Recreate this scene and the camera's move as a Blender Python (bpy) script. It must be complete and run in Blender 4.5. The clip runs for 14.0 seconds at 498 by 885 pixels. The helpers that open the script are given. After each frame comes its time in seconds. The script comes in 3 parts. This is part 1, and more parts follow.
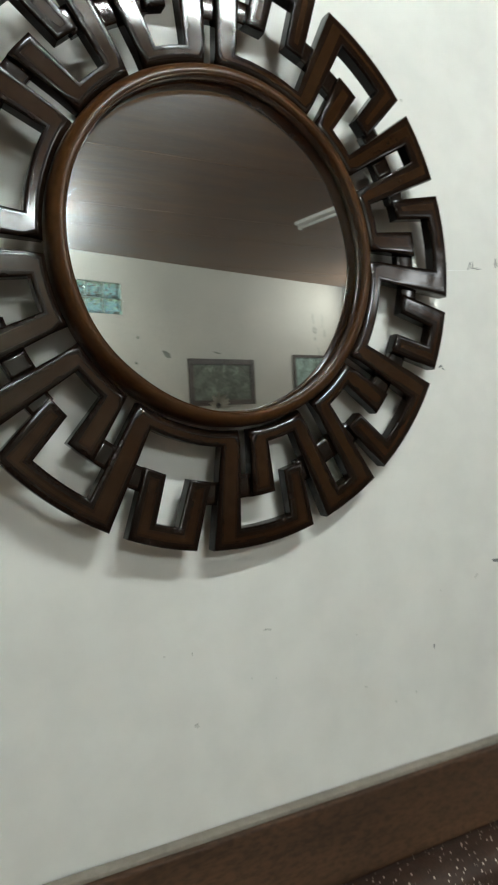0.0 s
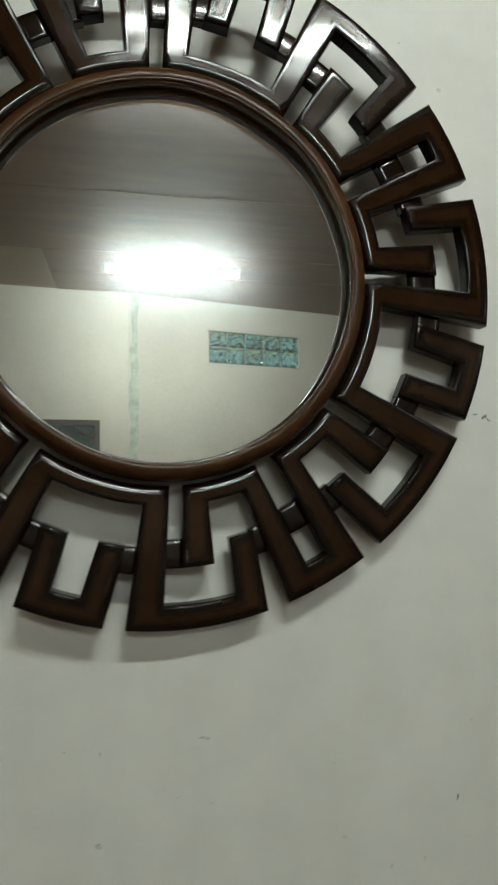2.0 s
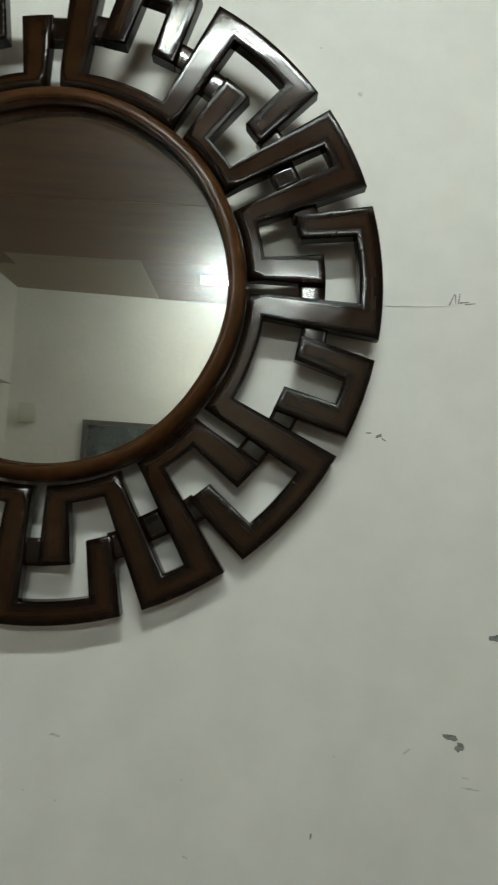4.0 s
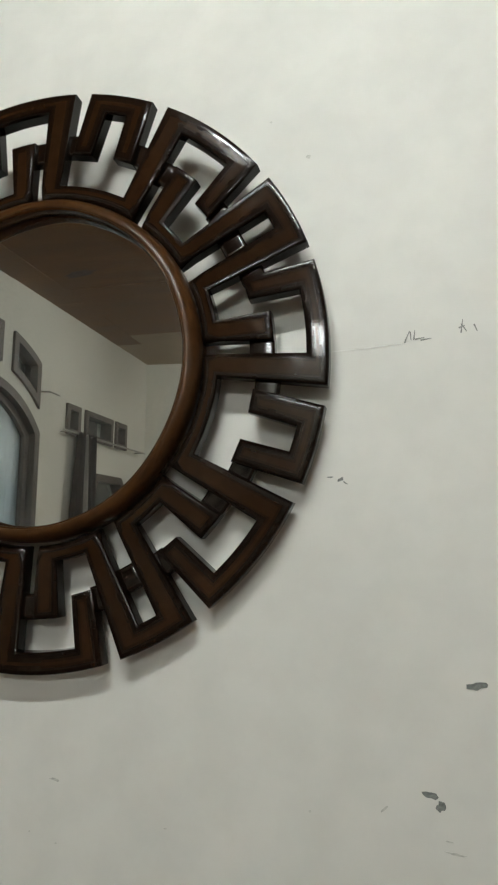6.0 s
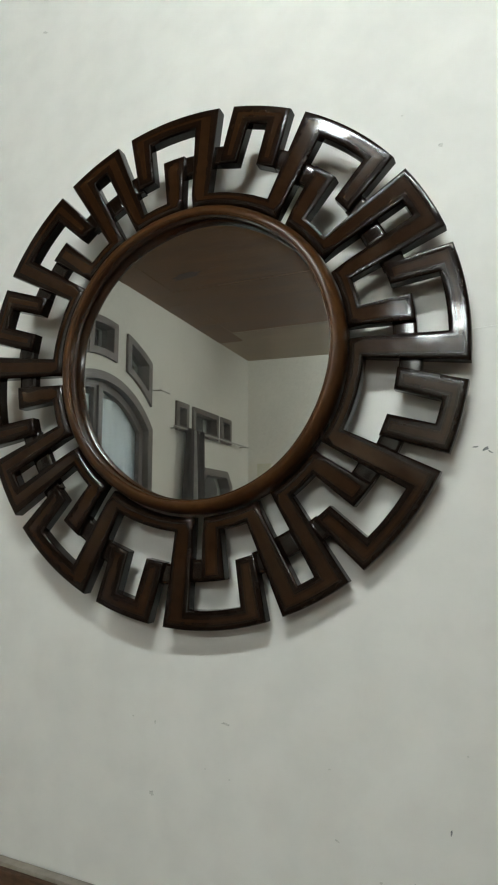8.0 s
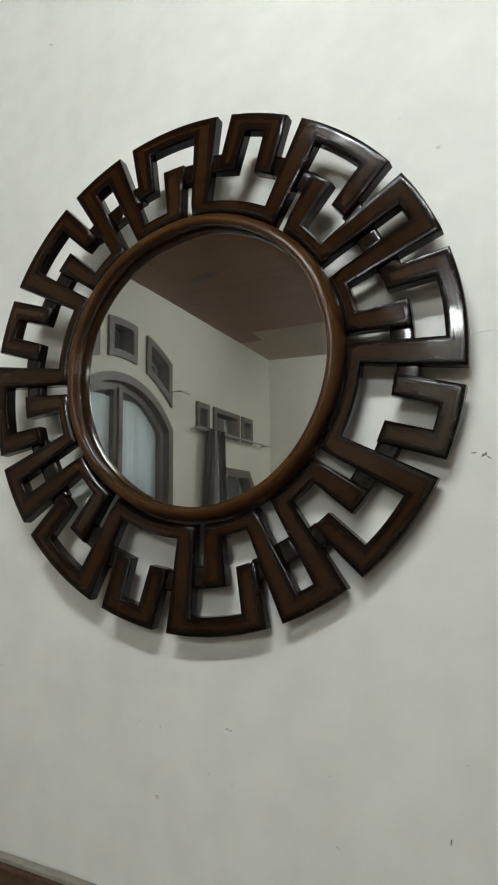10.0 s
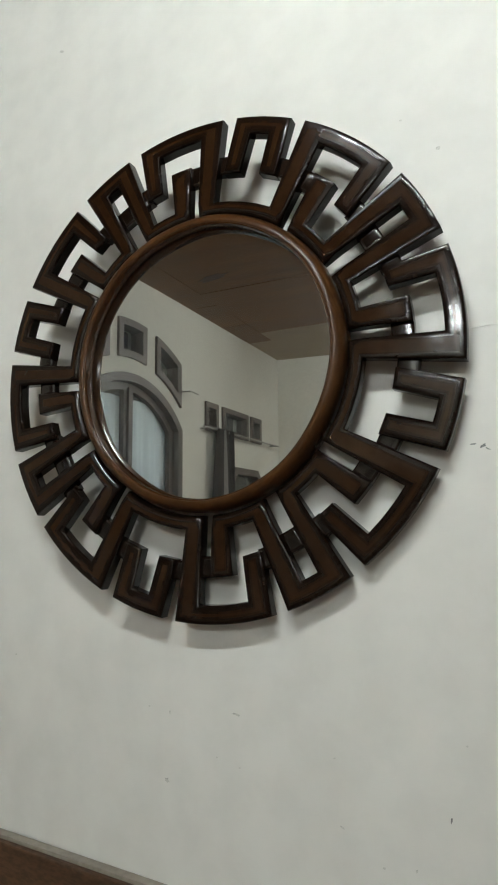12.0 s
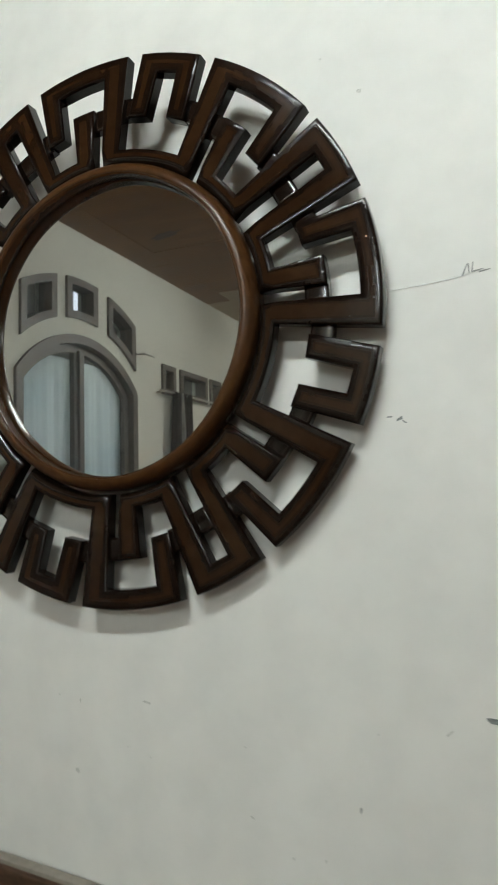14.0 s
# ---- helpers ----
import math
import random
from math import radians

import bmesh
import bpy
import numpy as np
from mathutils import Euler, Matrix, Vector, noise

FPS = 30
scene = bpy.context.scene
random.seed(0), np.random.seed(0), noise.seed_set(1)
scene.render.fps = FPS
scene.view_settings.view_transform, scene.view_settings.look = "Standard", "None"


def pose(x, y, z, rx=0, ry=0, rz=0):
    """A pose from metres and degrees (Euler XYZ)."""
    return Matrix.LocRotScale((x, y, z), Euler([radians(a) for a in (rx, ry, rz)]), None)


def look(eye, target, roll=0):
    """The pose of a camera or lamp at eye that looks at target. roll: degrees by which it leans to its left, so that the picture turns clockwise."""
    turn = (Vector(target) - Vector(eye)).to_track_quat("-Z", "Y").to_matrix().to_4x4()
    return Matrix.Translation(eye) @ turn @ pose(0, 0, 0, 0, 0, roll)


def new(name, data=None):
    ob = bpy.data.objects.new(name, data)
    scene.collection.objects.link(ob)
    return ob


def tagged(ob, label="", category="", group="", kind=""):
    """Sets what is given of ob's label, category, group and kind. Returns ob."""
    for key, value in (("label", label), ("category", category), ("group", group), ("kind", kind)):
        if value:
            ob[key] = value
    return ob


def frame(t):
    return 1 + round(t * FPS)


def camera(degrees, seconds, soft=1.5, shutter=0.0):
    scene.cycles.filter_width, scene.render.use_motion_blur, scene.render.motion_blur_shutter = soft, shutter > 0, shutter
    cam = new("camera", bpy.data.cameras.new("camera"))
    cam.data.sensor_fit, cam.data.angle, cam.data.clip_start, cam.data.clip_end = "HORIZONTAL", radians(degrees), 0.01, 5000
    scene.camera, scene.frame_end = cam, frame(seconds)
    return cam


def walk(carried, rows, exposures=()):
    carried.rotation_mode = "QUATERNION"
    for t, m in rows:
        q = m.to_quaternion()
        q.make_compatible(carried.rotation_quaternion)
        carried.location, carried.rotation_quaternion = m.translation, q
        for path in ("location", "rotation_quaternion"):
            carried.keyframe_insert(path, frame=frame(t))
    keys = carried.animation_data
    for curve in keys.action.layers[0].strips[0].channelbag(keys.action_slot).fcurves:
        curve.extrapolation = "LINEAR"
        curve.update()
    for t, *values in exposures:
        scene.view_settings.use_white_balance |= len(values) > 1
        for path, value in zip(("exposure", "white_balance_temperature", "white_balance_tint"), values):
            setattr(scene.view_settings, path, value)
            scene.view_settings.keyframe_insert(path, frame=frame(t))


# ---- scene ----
cam = camera(42.4, 14.0, 2.0, 0.5)
PATH = [
    (0, (-0.509, -1.033, 1.483), (0.455, 0.717, 1.390), -2.9),
    (0.5, (-0.339, -1.016, 1.466), (0.437, 0.827, 1.458), -0.8),
    (1, (-0.154, -1.011, 1.467), (0.578, 0.849, 1.533), 1.2),
    (1.5, (-0.159, -1.005, 1.473), (0.592, 0.848, 1.424), -1.0),
    (2, (-0.056, -0.981, 1.471), (0.316, 0.981, 1.567), -0.3),
    (2.2, (0.003, -0.975, 1.474), (0.390, 0.984, 1.594), 2.3),
    (4.3, (0.324, -1.013, 1.480), (0.207, 0.980, 1.607), 3.0),
    (4.5, (0.313, -1.014, 1.491), (0.113, 0.966, 1.684), 2.8),
    (5, (0.418, -0.999, 1.507), (-0.005, 0.939, 1.757), 2.5),
    (5.5, (0.594, -0.994, 1.496), (0.100, 0.934, 1.694), -0.9),
    (6, (0.606, -1.016, 1.478), (0.130, 0.906, 1.758), 0.4),
    (6.5, (0.600, -1.057, 1.486), (-0.023, 0.821, 1.777), 0.3),
    (7, (0.568, -1.134, 1.451), (-0.193, 0.696, 1.719), 3.4),
    (7.5, (0.549, -1.135, 1.441), (-0.274, 0.669, 1.702), 1.8),
    (7.7, (0.543, -1.132, 1.433), (-0.208, 0.703, 1.699), -0.1),
    (10, (0.591, -1.115, 1.450), (-0.237, 0.687, 1.709), -0.5),
    (10.5, (0.588, -1.105, 1.446), (-0.249, 0.695, 1.689), 0.0),
    (11, (0.566, -1.099, 1.444), (-0.344, 0.669, 1.653), 0.4),
    (11.5, (0.600, -1.127, 1.434), (-0.248, 0.666, 1.690), -0.7),
    (12, (0.611, -1.143, 1.431), (-0.244, 0.647, 1.694), -0.6),
    (12.5, (0.611, -1.120, 1.433), (-0.143, 0.714, 1.697), -0.9),
    (13, (0.579, -1.058, 1.444), (-0.087, 0.810, 1.701), -2.4),
    (13.5, (0.580, -1.017, 1.452), (-0.118, 0.844, 1.667), -4.1),
    (14, (0.674, -1.027, 1.460), (-0.102, 0.810, 1.601), -1.4),
]
EXPOSURE = [(0.0, 0.08, 6450, 9), (0.5, 0.0, 6550, 5), (1.0, -0.2, 6650, 4), (1.5, -0.26, 6620, 6), (2.0, -0.45, 6700, 6), (4.5, -0.42, 6600, 6), (5.0, -0.32, 6480, 8), (5.5, -0.15, 6500, 8), (6.0, -0.2, 6750, 12), (6.5, -0.08, 6600, 12), (7.5, -0.12, 6520, 10), (10.5, -0.1, 6540, 12), (11.0, -0.05, 6540, 12), (12.0, -0.03, 6550, 12), (14.0, -0.02, 6500, 10)]
walk(cam, [(t, look(eye, target, roll)) for t, eye, target, roll in PATH], EXPOSURE)

# ---- light ----
world = bpy.data.worlds.new("world")
scene.world = world
world.use_nodes = True
wn = world.node_tree.nodes
sky = wn.new("ShaderNodeTexSky")
sky.sky_type, sky.sun_disc = "NISHITA", False
sky.sun_elevation, sky.sun_rotation = radians(32), radians(200)
world.node_tree.links.new(sky.outputs["Color"], wn["Background"].inputs["Color"])
wn["Background"].inputs["Strength"].default_value = 0.14
sun = new("sun", bpy.data.lights.new("sun", "SUN"))
sun.data.energy, sun.data.angle, sun.data.color = 2.0, radians(0.5), (1.0, 0.94, 0.86)
sun.matrix_world = look((6, 20, 14), (0, -4, 0))
TUBE_POWER = 378.0    # the tube near the mirror; the one across the room is set 1.15 times stronger


# ---- materials ----
def mat(name, color, rough=0.6, metal=0.0, vary=0.12, scale=6.0, fine=60.0, bump=0.15, coat=0.0, spread=0.0, stretch=(1, 1, 1), gloss=0.1):
    """A surface with broad stains, fine grain and a fine relief."""
    m = bpy.data.materials.new(name)
    m.use_nodes = True
    n, l = m.node_tree.nodes, m.node_tree.links
    b = n["Principled BSDF"]
    b.inputs["Metallic"].default_value = metal
    b.inputs["Coat Weight"].default_value = coat
    b.inputs["Coat Roughness"].default_value = 0.12
    tc = n.new("ShaderNodeTexCoord")
    mp = n.new("ShaderNodeMapping")
    mp.inputs["Scale"].default_value = stretch
    l.new(tc.outputs["Object"], mp.inputs["Vector"])
    broad, grain = n.new("ShaderNodeTexNoise"), n.new("ShaderNodeTexNoise")
    broad.inputs["Scale"].default_value, grain.inputs["Scale"].default_value = scale, fine
    broad.inputs["Detail"].default_value, grain.inputs["Detail"].default_value = 5, 4
    for t in (broad, grain):
        l.new(mp.outputs["Vector"], t.inputs["Vector"])
    mix = n.new("ShaderNodeMix")
    mix.data_type, mix.blend_type = "RGBA", "MIX"
    ramp = n.new("ShaderNodeValToRGB")
    lo = [c * (1 - vary) for c in color]
    hi = [min(1, c * (1 + vary)) for c in color]
    ramp.color_ramp.elements[0].position, ramp.color_ramp.elements[1].position = 0.3, 0.7
    ramp.color_ramp.elements[0].color, ramp.color_ramp.elements[1].color = (*lo, 1), (*hi, 1)
    l.new(broad.outputs["Fac"], ramp.inputs["Fac"])
    ramp2 = n.new("ShaderNodeValToRGB")
    ramp2.color_ramp.elements[0].color = (*[1 - vary] * 3, 1)
    ramp2.color_ramp.elements[1].color = (1, 1, 1, 1)
    ramp2.color_ramp.elements[0].position, ramp2.color_ramp.elements[1].position = 0.35, 0.6
    l.new(grain.outputs["Fac"], ramp2.inputs["Fac"])
    mul = n.new("ShaderNodeMix")
    mul.data_type, mul.blend_type = "RGBA", "MULTIPLY"
    mul.inputs["Factor"].default_value = 1.0
    l.new(ramp.outputs["Color"], mul.inputs["A"])
    l.new(ramp2.outputs["Color"], mul.inputs["B"])
    last = mul.outputs["Result"]
    if spread:
        info, hsv, mr = n.new("ShaderNodeObjectInfo"), n.new("ShaderNodeHueSaturation"), n.new("ShaderNodeMapRange")
        mr.inputs["To Min"].default_value, mr.inputs["To Max"].default_value = 1 - spread, 1 + spread
        l.new(info.outputs["Random"], mr.inputs["Value"])
        l.new(mr.outputs["Result"], hsv.inputs["Value"])
        l.new(last, hsv.inputs["Color"])
        last = hsv.outputs["Color"]
    l.new(last, b.inputs["Base Color"])
    rr = n.new("ShaderNodeMapRange")
    rr.inputs["To Min"].default_value, rr.inputs["To Max"].default_value = max(0.02, rough - gloss), min(1, rough + gloss)
    l.new(broad.outputs["Fac"], rr.inputs["Value"])
    l.new(rr.outputs["Result"], b.inputs["Roughness"])
    bp = n.new("ShaderNodeBump")
    bp.inputs["Strength"].default_value, bp.inputs["Distance"].default_value = bump, 0.002
    l.new(grain.outputs["Fac"], bp.inputs["Height"])
    l.new(bp.outputs["Normal"], b.inputs["Normal"])
    return m


def wavy(m, scale, depth):
    """Adds slow brush waves under the fine relief of a lacquered surface."""
    n, l = m.node_tree.nodes, m.node_tree.links
    tc, slow, bp = n.new("ShaderNodeTexCoord"), n.new("ShaderNodeTexNoise"), n.new("ShaderNodeBump")
    slow.inputs["Scale"].default_value, slow.inputs["Detail"].default_value = scale, 1.5
    bp.inputs["Strength"].default_value, bp.inputs["Distance"].default_value = 1.0, depth
    l.new(tc.outputs["Object"], slow.inputs["Vector"])
    l.new(slow.outputs["Fac"], bp.inputs["Height"])
    fine = n["Principled BSDF"].inputs["Normal"].links[0].from_node
    l.new(bp.outputs["Normal"], fine.inputs["Normal"])


def glass_mat(name, color, rough):
    m = bpy.data.materials.new(name)
    m.use_nodes = True
    b = m.node_tree.nodes["Principled BSDF"]
    b.inputs["Base Color"].default_value = (*color, 1)
    b.inputs["Transmission Weight"].default_value = 1.0
    b.inputs["Roughness"].default_value = rough
    b.inputs["IOR"].default_value = 1.45
    return m


def mirror_mat():
    """Silvered glass with a thin film of dust that hazes bright reflections."""
    m = bpy.data.materials.new("silvered_glass")
    m.use_nodes = True
    n, l = m.node_tree.nodes, m.node_tree.links
    b = n["Principled BSDF"]
    b.inputs["Base Color"].default_value = (0.80, 0.81, 0.785, 1)
    b.inputs["Metallic"].default_value = 1.0
    b.inputs["Roughness"].default_value = 0.004
    haze = n.new("ShaderNodeBsdfGlossy")
    haze.inputs["Color"].default_value = (0.86, 0.94, 0.97, 1)
    haze.inputs["Roughness"].default_value = 0.17
    tc, streak, rng = n.new("ShaderNodeTexCoord"), n.new("ShaderNodeTexNoise"), n.new("ShaderNodeMapRange")
    streak.inputs["Scale"].default_value, streak.inputs["Detail"].default_value = 9, 6
    rng.inputs["To Min"].default_value, rng.inputs["To Max"].default_value = 0.05, 0.155
    l.new(tc.outputs["Object"], streak.inputs["Vector"])
    l.new(streak.outputs["Fac"], rng.inputs["Value"])
    mix = n.new("ShaderNodeMixShader")
    l.new(rng.outputs["Result"], mix.inputs["Fac"])
    wide, veil = n.new("ShaderNodeBsdfGlossy"), n.new("ShaderNodeMixShader")
    wide.inputs["Color"].default_value = (0.85, 0.9, 0.92, 1)
    wide.inputs["Roughness"].default_value = 0.36
    veil.inputs["Fac"].default_value = 0.008
    l.new(b.outputs["BSDF"], veil.inputs[1])
    l.new(wide.outputs["BSDF"], veil.inputs[2])
    l.new(veil.outputs["Shader"], mix.inputs[1])
    l.new(haze.outputs["BSDF"], mix.inputs[2])
    l.new(mix.outputs["Shader"], n["Material Output"].inputs["Surface"])
    return m


def glow_mat(name, color, strength):
    m = bpy.data.materials.new(name)
    m.use_nodes = True
    b = m.node_tree.nodes["Principled BSDF"]
    b.inputs["Emission Color"].default_value = (*color, 1)
    b.inputs["Emission Strength"].default_value = strength
    return m


def speckled_mat():
    """Brown upholstery with pale woven specks."""
    m = mat("speckled_fabric", (0.040, 0.019, 0.011), 0.5, 0, 0.3, 14, 200, 0.5)
    n, l = m.node_tree.nodes, m.node_tree.links
    tc, vor, ramp, mix = n.new("ShaderNodeTexCoord"), n.new("ShaderNodeTexVoronoi"), n.new("ShaderNodeValToRGB"), n.new("ShaderNodeMix")
    vor.inputs["Scale"].default_value = 90
    vor.inputs["Randomness"].default_value = 1.0
    l.new(tc.outputs["Object"], vor.inputs["Vector"])
    ramp.color_ramp.elements[0].position, ramp.color_ramp.elements[1].position = 0.13, 0.22
    ramp.color_ramp.elements[0].color, ramp.color_ramp.elements[1].color = (1, 1, 1, 1), (0, 0, 0, 1)
    l.new(vor.outputs["Distance"], ramp.inputs["Fac"])
    b = n["Principled BSDF"]
    old = b.inputs["Base Color"].links[0].from_socket
    mix.data_type = "RGBA"
    mix.inputs["B"].default_value = (0.75, 0.66, 0.58, 1)
    l.new(ramp.outputs["Color"], mix.inputs["Factor"])
    l.new(old, mix.inputs["A"])
    l.new(mix.outputs["Result"], b.inputs["Base Color"])
    return m


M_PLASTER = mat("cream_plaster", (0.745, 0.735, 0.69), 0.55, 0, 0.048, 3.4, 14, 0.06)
# darker copy of the cream plaster keeps bounce and the reflected walls dim
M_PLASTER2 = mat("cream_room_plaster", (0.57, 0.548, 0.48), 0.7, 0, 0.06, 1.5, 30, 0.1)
M_CEIL = mat("brown_plywood", (0.190, 0.094, 0.037), 0.5, 0, 0.2, 1.6, 40, 0.15, 0, 0, (1, 6, 1))
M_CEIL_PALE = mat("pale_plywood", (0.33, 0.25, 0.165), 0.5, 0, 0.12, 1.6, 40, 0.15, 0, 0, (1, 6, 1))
M_FLOOR = mat("red_brown_tile", (0.17, 0.09, 0.06), 0.35, 0, 0.15, 3, 60, 0.1, 0, 0.08)
# key colours, darker in steps from the middle of the face to the sides
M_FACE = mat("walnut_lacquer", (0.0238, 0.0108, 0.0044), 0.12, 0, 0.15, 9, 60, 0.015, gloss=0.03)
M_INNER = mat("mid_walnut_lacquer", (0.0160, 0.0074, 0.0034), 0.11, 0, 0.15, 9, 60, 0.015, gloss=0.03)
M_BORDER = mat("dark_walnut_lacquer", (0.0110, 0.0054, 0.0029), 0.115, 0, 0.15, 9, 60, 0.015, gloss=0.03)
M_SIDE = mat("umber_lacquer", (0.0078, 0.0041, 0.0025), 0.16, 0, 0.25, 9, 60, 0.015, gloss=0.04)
M_RING = mat("chestnut_lacquer", (0.060, 0.0250, 0.0082), 0.29, 0, 0.24, 7, 70, 0.06, gloss=0.05)
for m in (M_FACE, M_INNER, M_BORDER, M_SIDE, M_RING):
    m.node_tree.nodes["Principled BSDF"].inputs["Specular IOR Level"].default_value = 0.27
    wavy(m, 12.0, 0.0016)
M_SIDE.node_tree.nodes["Principled BSDF"].inputs["Specular IOR Level"].default_value = 0.18
M_RING.node_tree.nodes["Principled BSDF"].inputs["Specular IOR Level"].default_value = 0.20
M_BEAD = mat("polished_bead_lacquer", (0.050, 0.0210, 0.0075), 0.14, 0, 0.2, 7, 70, 0.03, gloss=0.04)
wavy(M_BEAD, 12.0, 0.0012)
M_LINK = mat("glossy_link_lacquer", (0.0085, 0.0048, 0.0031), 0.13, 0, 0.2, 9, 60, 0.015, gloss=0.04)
wavy(M_LINK, 20.0, 0.0010)
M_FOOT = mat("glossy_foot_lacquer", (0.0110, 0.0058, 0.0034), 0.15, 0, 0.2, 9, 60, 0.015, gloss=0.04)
for m in (M_CEIL, M_CEIL_PALE):
    m.node_tree.nodes["Principled BSDF"].inputs["Specular IOR Level"].default_value = 0.18
M_MORTAR = mat("green_grey_mortar", (0.13, 0.20, 0.18), 0.8, 0, 0.15)
M_MIRROR = mirror_mat()
M_TUBE = glow_mat("lit_tube", (0.91, 1.0, 0.985), TUBE_POWER)
M_FAR_TUBE = glow_mat("lit_far_tube", (0.91, 1.0, 0.985), TUBE_POWER * 1.15)
M_TUBE_OFF = mat("unlit_tube_glass", (0.8, 0.8, 0.78), 0.2, 0, 0.03)
M_ENAMEL = mat("white_enamel", (0.75, 0.75, 0.72), 0.35, 0, 0.05)
M_JOINERY = mat("grey_brown_joinery", (0.088, 0.067, 0.054), 0.5, 0, 0.2, 6, 70, 0.2)
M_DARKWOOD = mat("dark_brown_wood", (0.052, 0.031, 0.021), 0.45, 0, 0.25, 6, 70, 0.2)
M_BENCH = mat("red_brown_wood", (0.086, 0.042, 0.020), 0.6, 0, 0.45, 3, 60, 0.15, 0.0, 0, (1, 3, 3))
M_LEDGE = mat("pale_grey_strip", (0.27, 0.24, 0.20), 0.7, 0, 0.15, 8, 60)
M_FABRIC = speckled_mat()
M_PANE = glass_mat("window_glass", (0.85, 0.9, 0.92), 0.02)
M_BLOCK = glass_mat("green_block_glass", (0.29, 0.47, 0.42), 0.06)
M_CURTAIN = mat("white_blue_curtain", (0.76, 0.82, 0.84), 0.9, 0, 0.06, 9, 150, 0.3)
M_DRAPE = mat("brown_drape", (0.088, 0.066, 0.060), 0.9, 0, 0.2, 9, 150, 0.3)
M_DRAPE_PALE = mat("pale_drape_stripe", (0.42, 0.38, 0.35), 0.9, 0, 0.2, 9, 150, 0.3)
M_DRAPE_DARK = mat("dark_drape_edge", (0.042, 0.030, 0.029), 0.9, 0, 0.2, 9, 150, 0.3)
M_METAL = mat("dull_metal", (0.35, 0.33, 0.30), 0.4, 0.8, 0.1)
M_MARK = mat("grey_scuff", (0.21, 0.225, 0.215), 0.9, 0, 0.3, 40, 300)
M_FILLER = mat("pale_filler", (0.83, 0.825, 0.79), 0.7, 0, 0.05)
M_PENCIL = mat("grey_pencil", (0.28, 0.29, 0.27), 0.8, 0, 0.25, 40, 300)
M_PALE_MARK = mat("faint_scuff", (0.58, 0.575, 0.53), 0.9, 0, 0.2, 40, 300)
M_STAIN = mat("green_damp_stain", (0.46, 0.51, 0.435), 0.85, 0, 0.2, 9, 60)
M_CANVAS = mat("dark_landscape_print", (0.045, 0.06, 0.055), 0.25, 0, 0.7, 5, 30, 0.05)
M_PRINT = mat("faded_green_print", (0.17, 0.19, 0.145), 0.25, 0, 0.5, 7, 25, 0.05)
M_TEAL = mat("teal_print", (0.30, 0.42, 0.36), 0.3, 0, 0.4, 8, 25, 0.05)
# near-black colour stands in for the dimness of the next room
M_NEXT = mat("near_black_next_room", (0.04, 0.036, 0.038), 0.8, 0, 0.2)
M_IVORY = mat("ivory_plastic", (0.50, 0.48, 0.36), 0.5, 0, 0.06)
M_SPOT = mat("grey_green_chip", (0.22, 0.24, 0.20), 0.8, 0, 0.3, 20, 80)
M_DRIP = mat("pale_grey_drip", (0.43, 0.43, 0.38), 0.8, 0, 0.25, 20, 80)
M_SOOT = mat("dark_smudge", (0.09, 0.055, 0.035), 0.6, 0, 0.4, 12, 60)
M_PETAL = mat("cream_petal", (0.6, 0.56, 0.45), 0.8, 0, 0.15)


# ---- mesh helpers ----
def thing(name, loc, label, category, group="", kind="", turn=0.0):
    e = new(name)
    e.location = loc
    e.rotation_euler = (0, 0, turn)
    e.empty_display_size = 0.1
    return tagged(e, label, category, group, kind)


def mesh_ob(name, bm, materials, parent=None, label="", smooth=False):
    me = bpy.data.meshes.new(name)
    bmesh.ops.recalc_face_normals(bm, faces=bm.faces)
    bm.to_mesh(me)
    bm.free()
    for m in materials if isinstance(materials, (list, tuple)) else [materials]:
        me.materials.append(m)
    if smooth:
        for p in me.polygons:
            p.use_smooth = True
    ob = new(name, me)
    ob.parent = parent
    return tagged(ob, label)


def part(name, bm, material, parent, label="", smooth=False):
    return mesh_ob(name, bm, material, parent, label, smooth)


def box(x0, x1, y0, y1, z0, z1, bevel=0.0, bm=None):
    b = bmesh.new()
    v = [b.verts.new((x, y, z)) for x in (x0, x1) for y in (y0, y1) for z in (z0, z1)]
    for f in ((0, 1, 3, 2), (4, 6, 7, 5), (0, 4, 5, 1), (2, 3, 7, 6), (0, 2, 6, 4), (1, 5, 7, 3)):
        b.faces.new([v[i] for i in f])
    if bevel:
        bmesh.ops.bevel(b, geom=b.edges[:], offset=bevel, segments=2, affect="EDGES", profile=0.6)
    if bm is None:
        return b
    merge(bm, b)
    return bm


def merge(bm, other):
    me = bpy.data.meshes.new("tmp")
    other.to_mesh(me)
    other.free()
    bm.from_mesh(me)
    bpy.data.meshes.remove(me)


def prism(pts, a, b, put, bm=None):
    """A polygon pts of (u, v), drawn from depth a to depth b; put(u, v, d) gives the place."""
    bm = bm or bmesh.new()
    n = len(pts)
    lo = [bm.verts.new(put(u, v, a)) for u, v in pts]
    hi = [bm.verts.new(put(u, v, b)) for u, v in pts]
    bm.faces.new(lo[::-1])
    bm.faces.new(hi)
    for i in range(n):
        bm.faces.new((lo[i], lo[(i + 1) % n], hi[(i + 1) % n], hi[i]))
    return bm


def ring_prism(outer, inner, a, b, put):
    """A frame between two polygons of the same count."""
    bm = bmesh.new()
    n = len(outer)
    q = [[bm.verts.new(put(u, v, d)) for u, v in p] for p in (outer, inner) for d in (a, b)]
    for i in range(n):
        j = (i + 1) % n
        for r, s in ((0, 1), (1, 3), (3, 2), (2, 0)):
            bm.faces.new((q[r][i], q[r][j], q[s][j], q[s][i]))
    return bm


